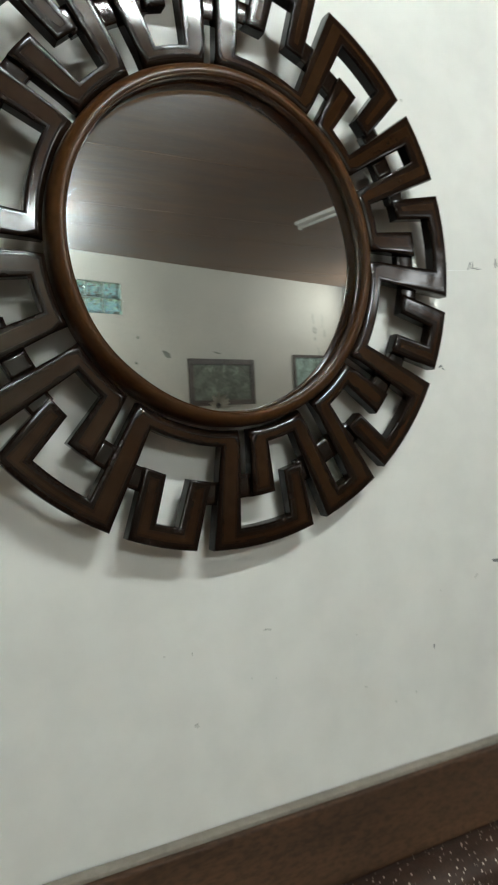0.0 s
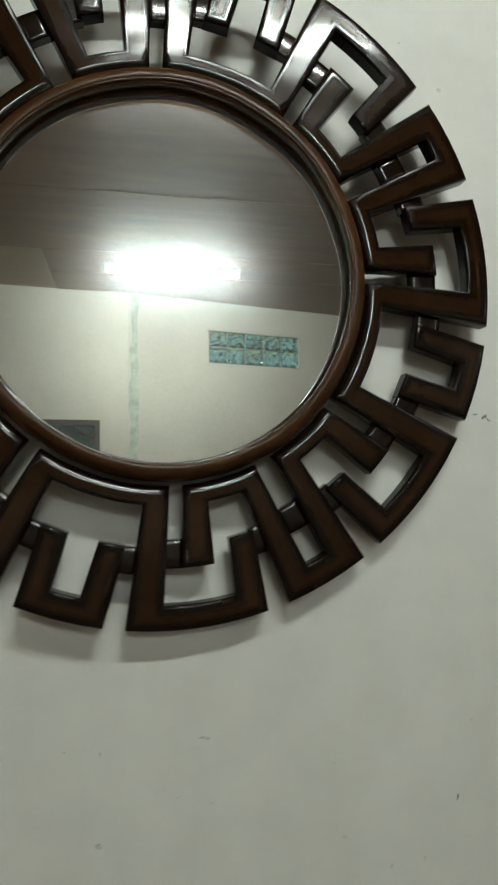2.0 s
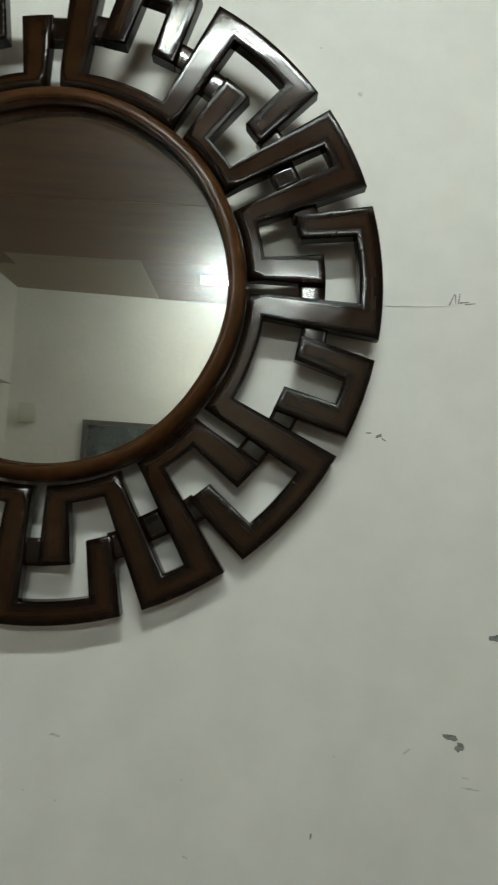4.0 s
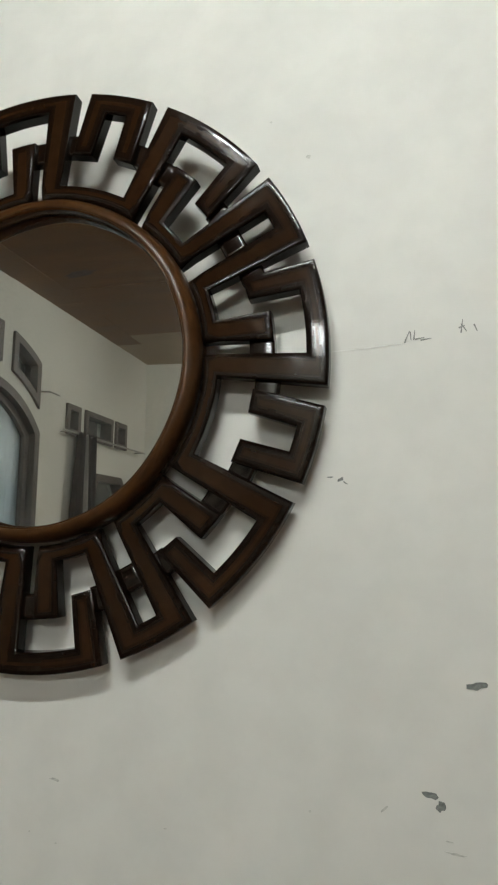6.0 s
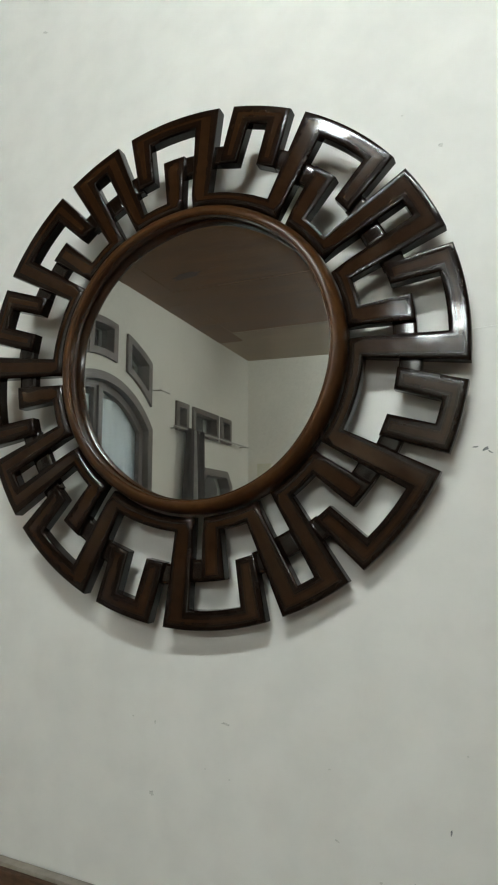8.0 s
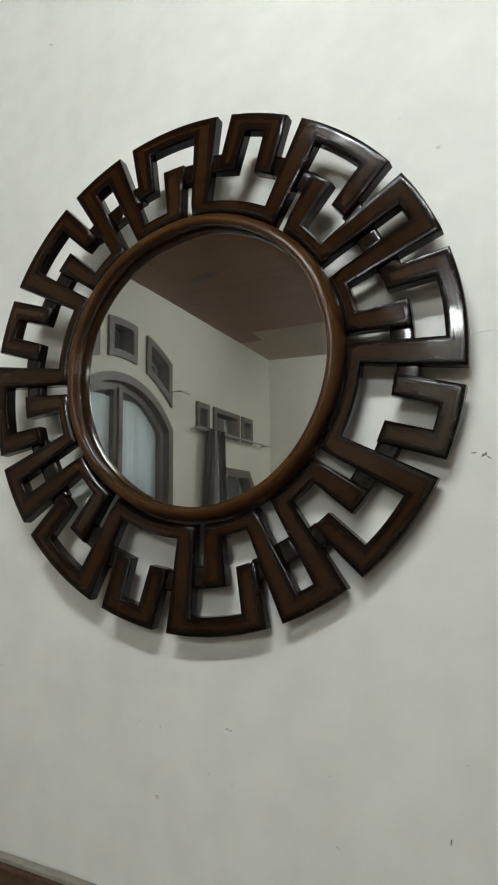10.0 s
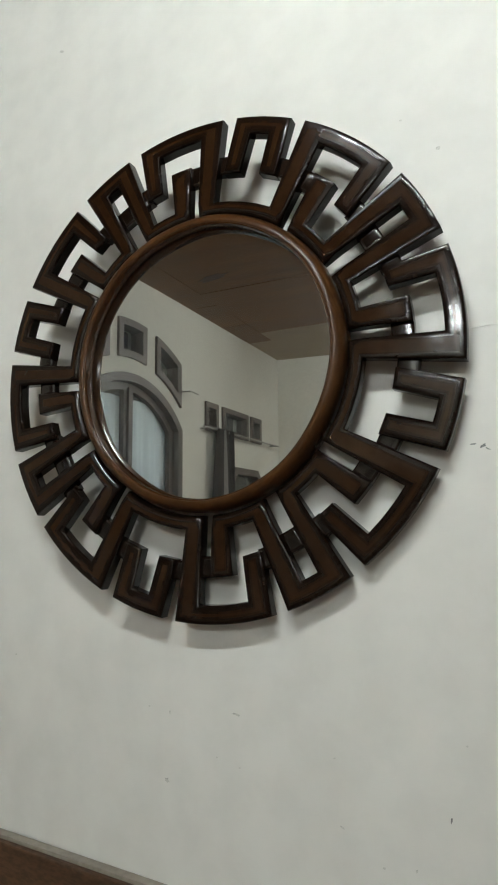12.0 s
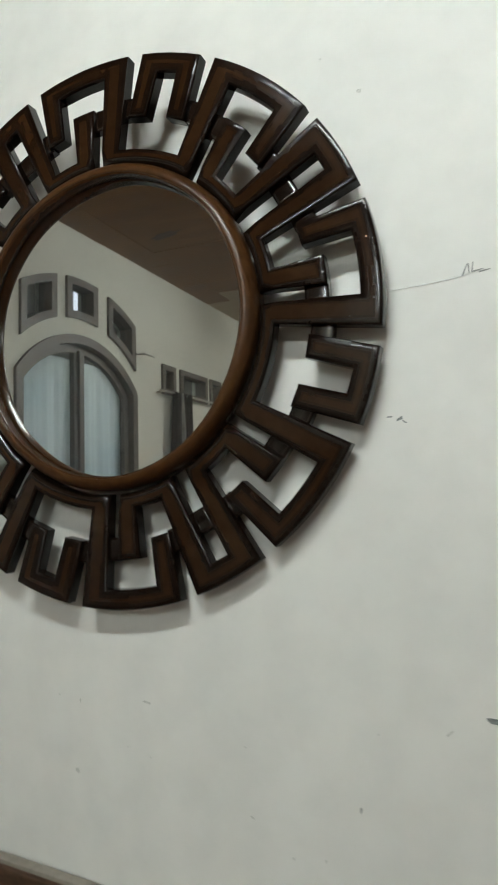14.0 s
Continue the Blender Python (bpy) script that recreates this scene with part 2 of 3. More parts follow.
def cylinder(p0, p1, r, n=12, bm=None, r2=None):
    bm = bm or bmesh.new()
    p0, p1 = Vector(p0), Vector(p1)
    ax = (p1 - p0).normalized()
    side = ax.orthogonal().normalized()
    up = ax.cross(side)
    loops = []
    for p, q in ((p0, r), (p1, r if r2 is None else r2)):
        loops.append([bm.verts.new(p + q * (math.cos(2 * math.pi * i / n) * side + math.sin(2 * math.pi * i / n) * up)) for i in range(n)])
    for i in range(n):
        bm.faces.new((loops[0][i], loops[0][(i + 1) % n], loops[1][(i + 1) % n], loops[1][i]))
    bm.faces.new(loops[0][::-1])
    bm.faces.new(loops[1])
    return bm


def drape(u0, u1, z0, z1, waves, depth, put, nu=48, nz=14, seed=0, stripes=()):
    """A hanging cloth with folds; stripes: (first column, last column, material slot)."""
    rnd = random.Random(seed)
    ph, ph2 = rnd.uniform(0, 6), rnd.uniform(0, 6)
    bm = bmesh.new()
    rows = []
    for k in range(nz + 1):
        f = k / nz
        row = []
        for i in range(nu + 1):
            s = i / nu
            d = depth * (math.sin(2 * math.pi * waves * s + ph + 0.8 * math.sin(3 * f)) + 0.45 * math.sin(2 * math.pi * waves * 2.3 * s + ph2 + 2 * f))
            row.append(bm.verts.new(put(u0 + (u1 - u0) * s, z0 + (z1 - z0) * f, d)))
        rows.append(row)
    for k in range(nz):
        for i in range(nu):
            cloth = bm.faces.new((rows[k][i], rows[k][i + 1], rows[k + 1][i + 1], rows[k + 1][i]))
            for first, last, slot in stripes:
                if first <= i <= last:
                    cloth.material_index = slot
    bmesh.ops.solidify(bm, geom=bm.faces[:], thickness=0.004)
    return bm


# ---- the room ----
CEIL = 3.39
XL = -2.27            # inner face of the door wall
XR = 5.9
GLASS_Y = -0.068
BEND = (-0.05, -6.016)  # where the far wall changes direction
CORNER = (XL, -5.816)
FAR_SLOPE = 0.225


def back(v):
    """Distance behind the mirror plane, as a place in the room."""
    return 2 * GLASS_Y - v


def wall_put(u, z, d):
    return (XL + d, back(u), z)


# the mirror hangs free of the wall at its top and one side: wall and mirror part by three degrees
LEAN = Matrix.Translation((0, 0.0, 1.86)) @ Matrix.Rotation(-math.atan(0.0457), 4, "Z") @ Matrix.Rotation(-math.atan(0.0542), 4, "X") @ Matrix.Translation((0, 0, -1.86))
wall = mesh_ob("wall_north", box(-2.6, XR + 0.35, 0.0, 0.15, -0.1, CEIL + 0.2), M_PLASTER)
wall.matrix_world = LEAN
tagged(wall, "cream plastered wall, scuffed and marked with pencil", "wall", kind="structure")
far_y = BEND[1] - FAR_SLOPE * (XR - BEND[0])
floor = mesh_ob("floor", box(-6.2, XR + 0.2, -8.7, 0.4, -0.15, -0.012), M_FLOOR)
tagged(floor, "reddish brown tiled floor", "floor", kind="structure")

# far wall in two stretches
bm = prism([(XL - 0.15, CORNER[1]), BEND, (BEND[0] - 0.02, BEND[1] - 0.15), (XL - 0.15, CORNER[1] - 0.15)], 0, CEIL + 0.2, lambda u, v, d: (u, v, d))
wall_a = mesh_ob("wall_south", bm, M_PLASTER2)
tagged(wall_a, "cream plastered end wall with a hung picture", "wall", kind="structure")

FAR_TURN = math.atan(-FAR_SLOPE)
FAR_LEN = (XR + 0.2 - BEND[0]) / math.cos(FAR_TURN)


def far(s, z, d):
    """A place on the slanting far wall: s along it from the bend, d out into the room."""
    c, n = math.cos(FAR_TURN), math.sin(FAR_TURN)
    return (BEND[0] + s * c - d * n, BEND[1] + s * n + d * c, z)


def cut(name, bm, cutters, material):
    """Openings that go right through a wall."""
    ob = mesh_ob(name, bm, material)
    tools = []
    for c in cutters:
        t = mesh_ob("cutter", c, material)
        md = ob.modifiers.new("cut", "BOOLEAN")
        md.object, md.operation, md.solver = t, "DIFFERENCE", "EXACT"
        tools.append(t)
    bpy.context.view_layer.update()
    me = bpy.data.meshes.new_from_object(ob.evaluated_get(bpy.context.evaluated_depsgraph_get()))
    ob.modifiers.clear()
    ob.data = me
    for t in tools:
        bpy.data.objects.remove(t)
    return ob


BS0, BS1, BZ0, BZ1 = 0.905, 2.04, 2.706, 3.075    # glass block opening
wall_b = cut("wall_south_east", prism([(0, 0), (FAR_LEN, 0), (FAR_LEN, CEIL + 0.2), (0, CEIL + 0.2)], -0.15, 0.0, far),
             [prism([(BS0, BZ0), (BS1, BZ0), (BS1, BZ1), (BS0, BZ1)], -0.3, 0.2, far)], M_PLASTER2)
tagged(wall_b, "cream plastered wall with a glass block light", "wall", kind="structure")

EW = (-6.9, -5.4, 2.95, 3.32)    # opening added in the unseen east wall to hold a fill lamp
right = cut("wall_east", box(XR, XR + 0.15, far_y - 0.6, 0.16, 0, CEIL + 0.2), [box(XR - 0.1, XR + 0.3, *EW)], M_PLASTER2)
tagged(right, "cream plastered wall with an added transom opening for fill light", "wall", kind="structure")
# unseen fill lamp, added to brighten the far wall and the key faces
east_fill = bpy.data.lights.new("east_fill_lamp", "AREA")
east_fill.shape, east_fill.size, east_fill.size_y = "RECTANGLE", 1.4, 0.32
east_fill.energy, east_fill.color = 28.0, (0.95, 1.0, 1.0)
fill_lamp = new("east_fill_lamp", east_fill)
fill_lamp.matrix_world = look((XR + 0.02, (EW[0] + EW[1]) / 2, 3.135), (0, (EW[0] + EW[1]) / 2, 2.9))

# door wall: arched double door, three arched lights over it, transoms and a low window
DC, DW, SPRING, APEX = 2.819, 0.701, 2.265, 2.607
AR = (DW * DW + (APEX - SPRING) ** 2) / (2 * (APEX - SPRING))
AZ = APEX - AR


def arc(u, r):
    return AZ + math.sqrt(max(0.0, r * r - (u - DC) ** 2))


def outline(u0, u1, low, high, n=10):
    us = [u0 + (u1 - u0) * i / n for i in range(n + 1)]
    return [(u, low(u)) for u in us] + [(u, high(u)) for u in us[::-1]]


def flat(z):
    return lambda u: z


OPEN = [outline(DC - DW + 0.05, DC + DW - 0.05, flat(-0.05), lambda u: arc(u, AR - 0.05))]
LIGHTS = [(2.162, 2.517), (2.626, 2.988), (3.129, 3.508)]
R_LOW, R_HIGH = 1.010, 1.310
TRANSOMS = [(3.945, 4.185), (4.276, 4.842), (4.91, 5.168)]
for a, b in LIGHTS:
    OPEN.append(outline(a + 0.03, b - 0.03, lambda u: arc(u, R_LOW + 0.03), lambda u: arc(u, R_HIGH - 0.03)))
for a, b in TRANSOMS:
    OPEN.append(outline(a + 0.03, b - 0.03, flat(2.355), flat(2.565), 1))


def chamfered(d):
    return [(4.43 + d, 0.94 + d), (5.19 - d, 0.94 + d), (5.19 - d, 1.885 - d * 0.4), (5.07 - d * 0.4, 2.03 - d), (4.55 + d * 0.4, 2.03 - d), (4.43 + d, 1.885 - d * 0.4)]


OPEN.append(chamfered(0.03))
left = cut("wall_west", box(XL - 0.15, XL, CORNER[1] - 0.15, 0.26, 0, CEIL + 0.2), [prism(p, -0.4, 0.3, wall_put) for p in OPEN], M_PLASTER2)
tagged(left, "cream plastered wall with arched door and small windows", "wall", kind="structure")

# room beyond the door wall, dimmed by near-black wall colour, with a window to the daylight
NX, NH = -5.6, 5.2
WY0, WY1, WZ0, WZ1 = -7.42, -6.72, 4.27, 4.92
nb = bmesh.new()
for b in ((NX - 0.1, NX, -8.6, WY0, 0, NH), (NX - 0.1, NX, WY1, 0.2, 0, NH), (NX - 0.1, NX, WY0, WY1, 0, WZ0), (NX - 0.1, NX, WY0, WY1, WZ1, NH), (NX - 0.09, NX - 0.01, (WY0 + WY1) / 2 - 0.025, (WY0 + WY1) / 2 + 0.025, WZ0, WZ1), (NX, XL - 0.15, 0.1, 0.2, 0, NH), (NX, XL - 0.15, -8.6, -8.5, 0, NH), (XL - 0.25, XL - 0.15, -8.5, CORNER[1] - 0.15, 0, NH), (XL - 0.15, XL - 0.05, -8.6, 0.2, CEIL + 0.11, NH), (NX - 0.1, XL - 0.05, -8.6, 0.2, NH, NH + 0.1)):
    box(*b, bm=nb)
tagged(mesh_ob("wall_outer", nb, M_NEXT), "near-black walls of the next room, its dimness put into their colour", "wall", kind="structure")

# ceiling: brown plywood sheets with open joints, a paler strip along the far end
cb = bmesh.new()
box(XL - 0.15, XR + 0.2, -7.9, 0.3, CEIL + 0.012, CEIL + 0.1, bm=cb)
ci = bmesh.new()
y = 0.13
rnd = random.Random(4)
while y > -7.8:
    for x0, x1, lift in ((XL - 0.14, -2.0, 0.30), (-2.0, -0.78, 0.0), (-0.78, XR + 0.15, 0.0)):
        gap = 0.002 if x1 < -1 or y < -4.7 else 0.0
        box(x0 + 0.002 - (0.002 if x0 > -1 and not gap else 0), x1 - gap, y - lift - 0.61 + 0.002, y - lift - 0.002, CEIL + rnd.uniform(-0.002, 0.003), CEIL + 0.013, bm=ci)
    y -= 0.61
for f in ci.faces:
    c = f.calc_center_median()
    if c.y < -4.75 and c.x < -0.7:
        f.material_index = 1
merge(cb, ci)
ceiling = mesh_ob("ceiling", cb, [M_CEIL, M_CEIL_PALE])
tagged(ceiling, "brown plywood sheet ceiling with visible joints", "ceiling", kind="structure")


# ---- fluorescent lights ----
def tube_light(loc, turn, glow, label):
    half = 0.62
    t = thing("fluorescent_light", loc, label, "light", turn=turn)
    part("batten", box(-half, half, -0.06, 0.06, -0.035, 0.0, 0.006), M_ENAMEL, t)
    for s in (-1, 1):
        part("tube_holder", box(s * (half - 0.015) - 0.012, s * (half - 0.015) + 0.012, -0.02, 0.02, -0.075, -0.034, 0.004), M_ENAMEL, t)
    part("tube", cylinder((0.025 - half, 0, -0.058), (half - 0.025, 0, -0.058), 0.014, 14), glow, t, smooth=True)
    return t


tube_light((0.357, back(4.94), CEIL), 0.0, M_FAR_TUBE, "lit white fluorescent tube on a white batten under the ceiling")
tube_light((0.42, -1.78, CEIL), 0.0, M_TUBE, "lit white fluorescent tube on a white batten near the mirror")
tube_light((3.33, -4.01, CEIL), radians(82), M_TUBE_OFF, "unlit white fluorescent tube on a white batten")


# ---- the mirror ----
ZC, BETA = 1.75, 28.15
mirror = thing("wall_mirror", (-0.003, 0, ZC + 0.003), "round wall mirror in a dark lacquered wooden Greek key frame", "mirror")


def polar(r, deg, y):
    """A place on the mirror: radius, angle from straight down towards +x, depth."""
    a = radians(deg)
    return (r * math.sin(a), y, -r * math.cos(a))


def lathe(profile, n, wobble=0.0):
    bm = bmesh.new()
    loops = []
    for i in range(n):
        a = 360 * i / n
        w = wobble * noise.noise((math.cos(radians(a)) * 2.2, math.sin(radians(a)) * 2.2, 0.7))
        loops.append([bm.verts.new(polar(r + w, a, y + w * 0.6)) for r, y in profile])
    m = len(profile)
    for i in range(n):
        for k in range(m):
            bm.faces.new((loops[i][k], loops[(i + 1) % n][k], loops[(i + 1) % n][(k + 1) % m], loops[i][(k + 1) % m]))
    return bm


def mirrored(half):
    """A symmetric outline from its half, (radius, degrees) with degrees >= 0."""
    return half + [(r, -a) for r, a in half[::-1] if a > 0.001]


def fill_arcs(full):
    """Points along the arcs of an outline in (radius, degrees)."""
    pts = []
    for (r0, a0), (r1, a1) in zip(full, full[1:] + full[:1]):
        n = max(1, int(abs(a1 - a0) / 1.5)) if abs(r0 - r1) < 0.02 else 1
        span = radians(abs(a1 - a0)) * r0
        for i in range(n):
            f = i / n
            if i == 0 or min(f, 1 - f) * span > 0.019:
                pts.append((r0 + (r1 - r0) * f, a0 + (a1 - a0) * f))
    return pts


def offset(pts, ds):
    """The polygon pts drawn in along its mitres, each corner by its own distance."""
    area = sum(p[0] * q[1] - q[0] * p[1] for p, q in zip(pts, pts[1:] + pts[:1]))
    sgn = 1 if area > 0 else -1
    out = []
    n = len(pts)
    for i in range(n):
        p, q, r = Vector(pts[i - 1]), Vector(pts[i]), Vector(pts[(i + 1) % n])
        e0, e1 = (q - p).normalized(), (r - q).normalized()
        n0, n1 = Vector((-e0.y, e0.x)) * sgn, Vector((-e1.y, e1.x)) * sgn
        m = (n0 + n1).normalized()
        out.append(tuple(q + m * (ds[i] / max(0.35, m.dot(n0)))))
    return out


FACE_Y = -0.0795      # the plane of the carved faces


# steps of a carved edge: how far in from the outline, how far below the face, and the tone, darker towards the edge
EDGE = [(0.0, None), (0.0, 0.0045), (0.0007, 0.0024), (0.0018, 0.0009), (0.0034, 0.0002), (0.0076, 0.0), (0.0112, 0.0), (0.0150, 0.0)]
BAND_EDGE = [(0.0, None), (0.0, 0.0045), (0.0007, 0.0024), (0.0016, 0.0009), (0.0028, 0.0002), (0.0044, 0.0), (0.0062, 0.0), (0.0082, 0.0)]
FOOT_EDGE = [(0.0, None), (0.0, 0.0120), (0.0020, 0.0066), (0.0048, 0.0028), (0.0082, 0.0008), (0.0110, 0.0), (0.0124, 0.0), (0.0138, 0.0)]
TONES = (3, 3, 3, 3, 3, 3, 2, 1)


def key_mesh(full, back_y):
    """One carved piece of the key pattern: face colour stepping darker to its rounded border and sides, a well rounded
    foot against the ring.
    """
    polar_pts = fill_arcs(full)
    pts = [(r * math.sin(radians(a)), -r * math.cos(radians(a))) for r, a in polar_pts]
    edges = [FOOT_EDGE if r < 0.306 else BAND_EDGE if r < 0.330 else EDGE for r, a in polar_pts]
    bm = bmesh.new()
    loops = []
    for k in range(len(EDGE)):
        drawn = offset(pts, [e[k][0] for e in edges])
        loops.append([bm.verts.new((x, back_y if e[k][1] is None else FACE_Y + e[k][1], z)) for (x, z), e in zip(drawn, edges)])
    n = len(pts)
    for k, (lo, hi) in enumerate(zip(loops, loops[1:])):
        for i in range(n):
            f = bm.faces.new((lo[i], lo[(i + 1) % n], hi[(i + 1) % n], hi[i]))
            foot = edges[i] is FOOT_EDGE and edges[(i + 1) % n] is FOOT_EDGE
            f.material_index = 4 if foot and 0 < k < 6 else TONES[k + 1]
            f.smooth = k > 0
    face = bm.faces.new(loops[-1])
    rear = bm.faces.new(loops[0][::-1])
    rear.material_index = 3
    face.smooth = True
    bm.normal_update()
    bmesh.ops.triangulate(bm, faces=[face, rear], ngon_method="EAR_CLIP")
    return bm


# two large keys that share a band round the ring; a small key with two stubs on bands of their own; a loose hook
LARGE_KEYS = mirrored([(0.327, 0.0), (0.327, 11.2), (0.500, 10.5), (0.500, 33.9), (0.384, 35.8), (0.384, 30.2), (0.465, 29.1), (0.465, 16.6), (0.327, 17.6), (0.299, 17.9), (0.299, 0.0)])
SMALL_KEY = mirrored([(0.500, 0.0), (0.500, 7.5), (0.327, 8.5), (0.327, 17.6), (0.415, 18.6), (0.415, 25.2), (0.327, 23.9), (0.299, 23.6), (0.299, 2.6), (0.327, 2.7), (0.462, 2.0), (0.462, 0.0)])
HOOK = mirrored([(0.500, 0.0), (0.500, 7.0), (0.385, 8.8), (0.385, 3.1), (0.464, 2.4), (0.464, 0.0)])


def spin(ob, deg):
    """Turn a part of the mirror about its middle."""
    ob.rotation_euler = (0, -radians(deg), 0)
    return ob


def repeat(ob, name, degs):
    spin(ob, degs[0])
    for d in degs[1:]:
        o = new(name, ob.data)
        o.parent = mirror
        spin(o, d)


AXIS_B = [BETA + 90 * k for k in range(4)]
AXIS_A = [BETA + 45 + 90 * k for k in range(4)]
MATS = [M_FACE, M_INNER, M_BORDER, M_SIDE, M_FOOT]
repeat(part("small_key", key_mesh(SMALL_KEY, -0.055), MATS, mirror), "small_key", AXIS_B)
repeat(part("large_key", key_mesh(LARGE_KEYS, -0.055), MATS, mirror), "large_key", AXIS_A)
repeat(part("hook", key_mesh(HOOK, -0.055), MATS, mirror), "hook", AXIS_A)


def bridge_mesh(r0, r1, a0, a1, front=-0.0705):
    """A short recessed link with a crowned front."""
    bm = bmesh.new()
    n, k = 4, 6
    rows = []
    for j in range(k + 1):
        f = j / k
        y = front + 0.0012 * (2 * f - 1) ** 2
        rows.append([bm.verts.new(polar(r0 + (r1 - r0) * f, a0 + (a1 - a0) * i / n, y)) for i in range(n + 1)])
    rows.append([bm.verts.new(polar(r1, a0 + (a1 - a0) * i / n, -0.055)) for i in range(n + 1)])
    rows.append([bm.verts.new(polar(r0, a0 + (a1 - a0) * i / n, -0.055)) for i in range(n + 1)])
    m = len(rows)
    for j in range(m):
        for i in range(n):
            f = bm.faces.new((rows[j][i], rows[j][i + 1], rows[(j + 1) % m][i + 1], rows[(j + 1) % m][i]))
            f.smooth = j < k
    bm.faces.new([r[0] for r in rows])
    bm.faces.new([r[-1] for r in rows[::-1]])
    return bm


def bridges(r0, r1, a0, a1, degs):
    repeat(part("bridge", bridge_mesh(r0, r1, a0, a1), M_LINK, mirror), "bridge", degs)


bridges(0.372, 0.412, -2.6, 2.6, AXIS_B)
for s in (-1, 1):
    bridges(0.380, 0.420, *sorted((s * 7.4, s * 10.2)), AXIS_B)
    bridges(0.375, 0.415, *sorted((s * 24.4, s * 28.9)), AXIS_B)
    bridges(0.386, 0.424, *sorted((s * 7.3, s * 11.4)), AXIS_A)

BEAD = [(0.2732, -0.052), (0.2715, -0.080), (0.2702, -0.089), (0.2706, -0.0930), (0.2718, -0.0952), (0.2734, -0.0958), (0.2734, -0.052)]
RING = [(0.2736, -0.048), (0.2736, -0.0955), (0.2748, -0.0966), (0.2775, -0.0970), (0.2810, -0.0965), (0.2850, -0.0948), (0.2890, -0.0917), (0.2925, -0.0865), (0.2948, -0.0805), (0.2960, -0.0720), (0.2960, -0.048)]
ring = part("inner_ring", lathe(RING, 160, 0.0022), M_RING, mirror, "chestnut brown rounded ring", smooth=True)
bead = part("bead", lathe(BEAD, 160, 0.0022), M_BEAD, mirror, "polished brown bead round the glass", smooth=True)
disc = bmesh.new()
rim1 = [disc.verts.new(polar(0.2760, 360 * i / 128, GLASS_Y + 0.0009)) for i in range(128)]
rim0 = [disc.verts.new(polar(0.2690, 360 * i / 128, GLASS_Y)) for i in range(128)]
disc.faces.new(rim0)
for i in range(128):
    disc.faces.new((rim0[i], rim0[(i + 1) % 128], rim1[(i + 1) % 128], rim1[i]))
pane = part("glass", disc, M_MIRROR, mirror, "slightly hazy silvered glass with a bevelled edge")
backing = part("backing", lathe([(0.001, -0.050), (0.274, -0.050), (0.274, -0.040), (0.001, -0.040)], 64), M_DARKWOOD, mirror)
for o in (ring, bead, pane, backing):
    o.location = (0.0005, 0, 0.003)
part("hanging_block", box(-0.10, 0.10, -0.041, -0.006, -0.03, 0.16), M_DARKWOOD, mirror)


# ---- marks on the mirror wall ----
def scuff(x, z, w, h, turn, material, seed, label):
    """A thin ragged smear of paint or pencil."""
    rnd = random.Random(seed)
    bm = bmesh.new()
    n = 12
    pts = []
    for i in range(n):
        a = 2 * math.pi * i / n
        k = rnd.uniform(0.55, 1.15)
        pts.append((0.42 * w * k * math.cos(a), 0.42 * h * k * math.sin(a)))
    prism(pts, -0.0004, -0.0012, lambda u, v, d: (u, d, v), bm)
    ob = mesh_ob("wall_mark", bm, material)
    ob.matrix_world = LEAN @ pose(x, 0, z, 0, turn, 0)
    return tagged(ob, label, "mark", "marks on the wall")


MARKS = [
    (0.493, 1.563, 0.012, 0.003, -4, 0), (0.509, 1.559, 0.014, 0.007, -25, 0), (0.516, 1.554, 0.01, 0.003, 30, 0),
    (0.056, 1.091, 0.026, 0.005, 8, 1), (0.629, 1.132, 0.030, 0.013, 12, 0), (0.640, 1.119, 0.016, 0.016, 40, 0), (0.691, 1.275, 0.036, 0.014, -8, 0),
    (0.65, 1.078, 0.017, 0.003, 5, 1), (0.658, 1.064, 0.032, 0.004, 6, 1), (0.464, 1.093, 0.005, 0.004, 0, 1), (0.26, 0.94, 0.011, 0.004, 20, 1),
    (0.436, 0.983, 0.004, 0.011, 5, 0), (0.566, 1.108, 0.018, 0.004, -40, 1), (0.247, 1.044, 0.008, 0.003, 0, 1),
    (0.066, 1.001, 0.005, 0.003, 0, 1), (0.018, 1.012, 0.004, 0.003, 0, 1), (-0.139, 1.083, 0.006, 0.004, 10, 1),
    (-0.09, 1.077, 0.003, 0.009, 0, 1), (0.457, 2.114, 0.012, 0.01, 0, 1), (0.39, 2.193, 0.006, 0.004, 0, 1),
    (-0.516, 1.151, 0.006, 0.004, 0, 1), (0.381, 0.901, 0.004, 0.008, 10, 1), (-0.091, 0.956, 0.014, 0.01, 30, 1),
    (0.329, 0.894, 0.006, 0.005, 0, 1), (-0.519, 2.712, 0.02, 0.008, 20, 1),
]
for i, (x, z, w, h, turn, pale) in enumerate(MARKS):
    scuff(x, z, w, h, turn, M_PALE_MARK if pale else M_MARK, i, "faint grey scuff on the plaster" if pale else "dark grey chip in the plaster")


def stroke(bm, a, b, w):
    """A pencil stroke."""
    a, b = Vector(a), Vector(b)
    n = Vector((-(b - a).y, (b - a).x)).normalized() * w / 2
    prism([tuple(a - n), tuple(b - n * 0.5), tuple(b + n * 0.5), tuple(a + n)], -0.0004, -0.0011, lambda u, v, d: (u, d, v), bm)


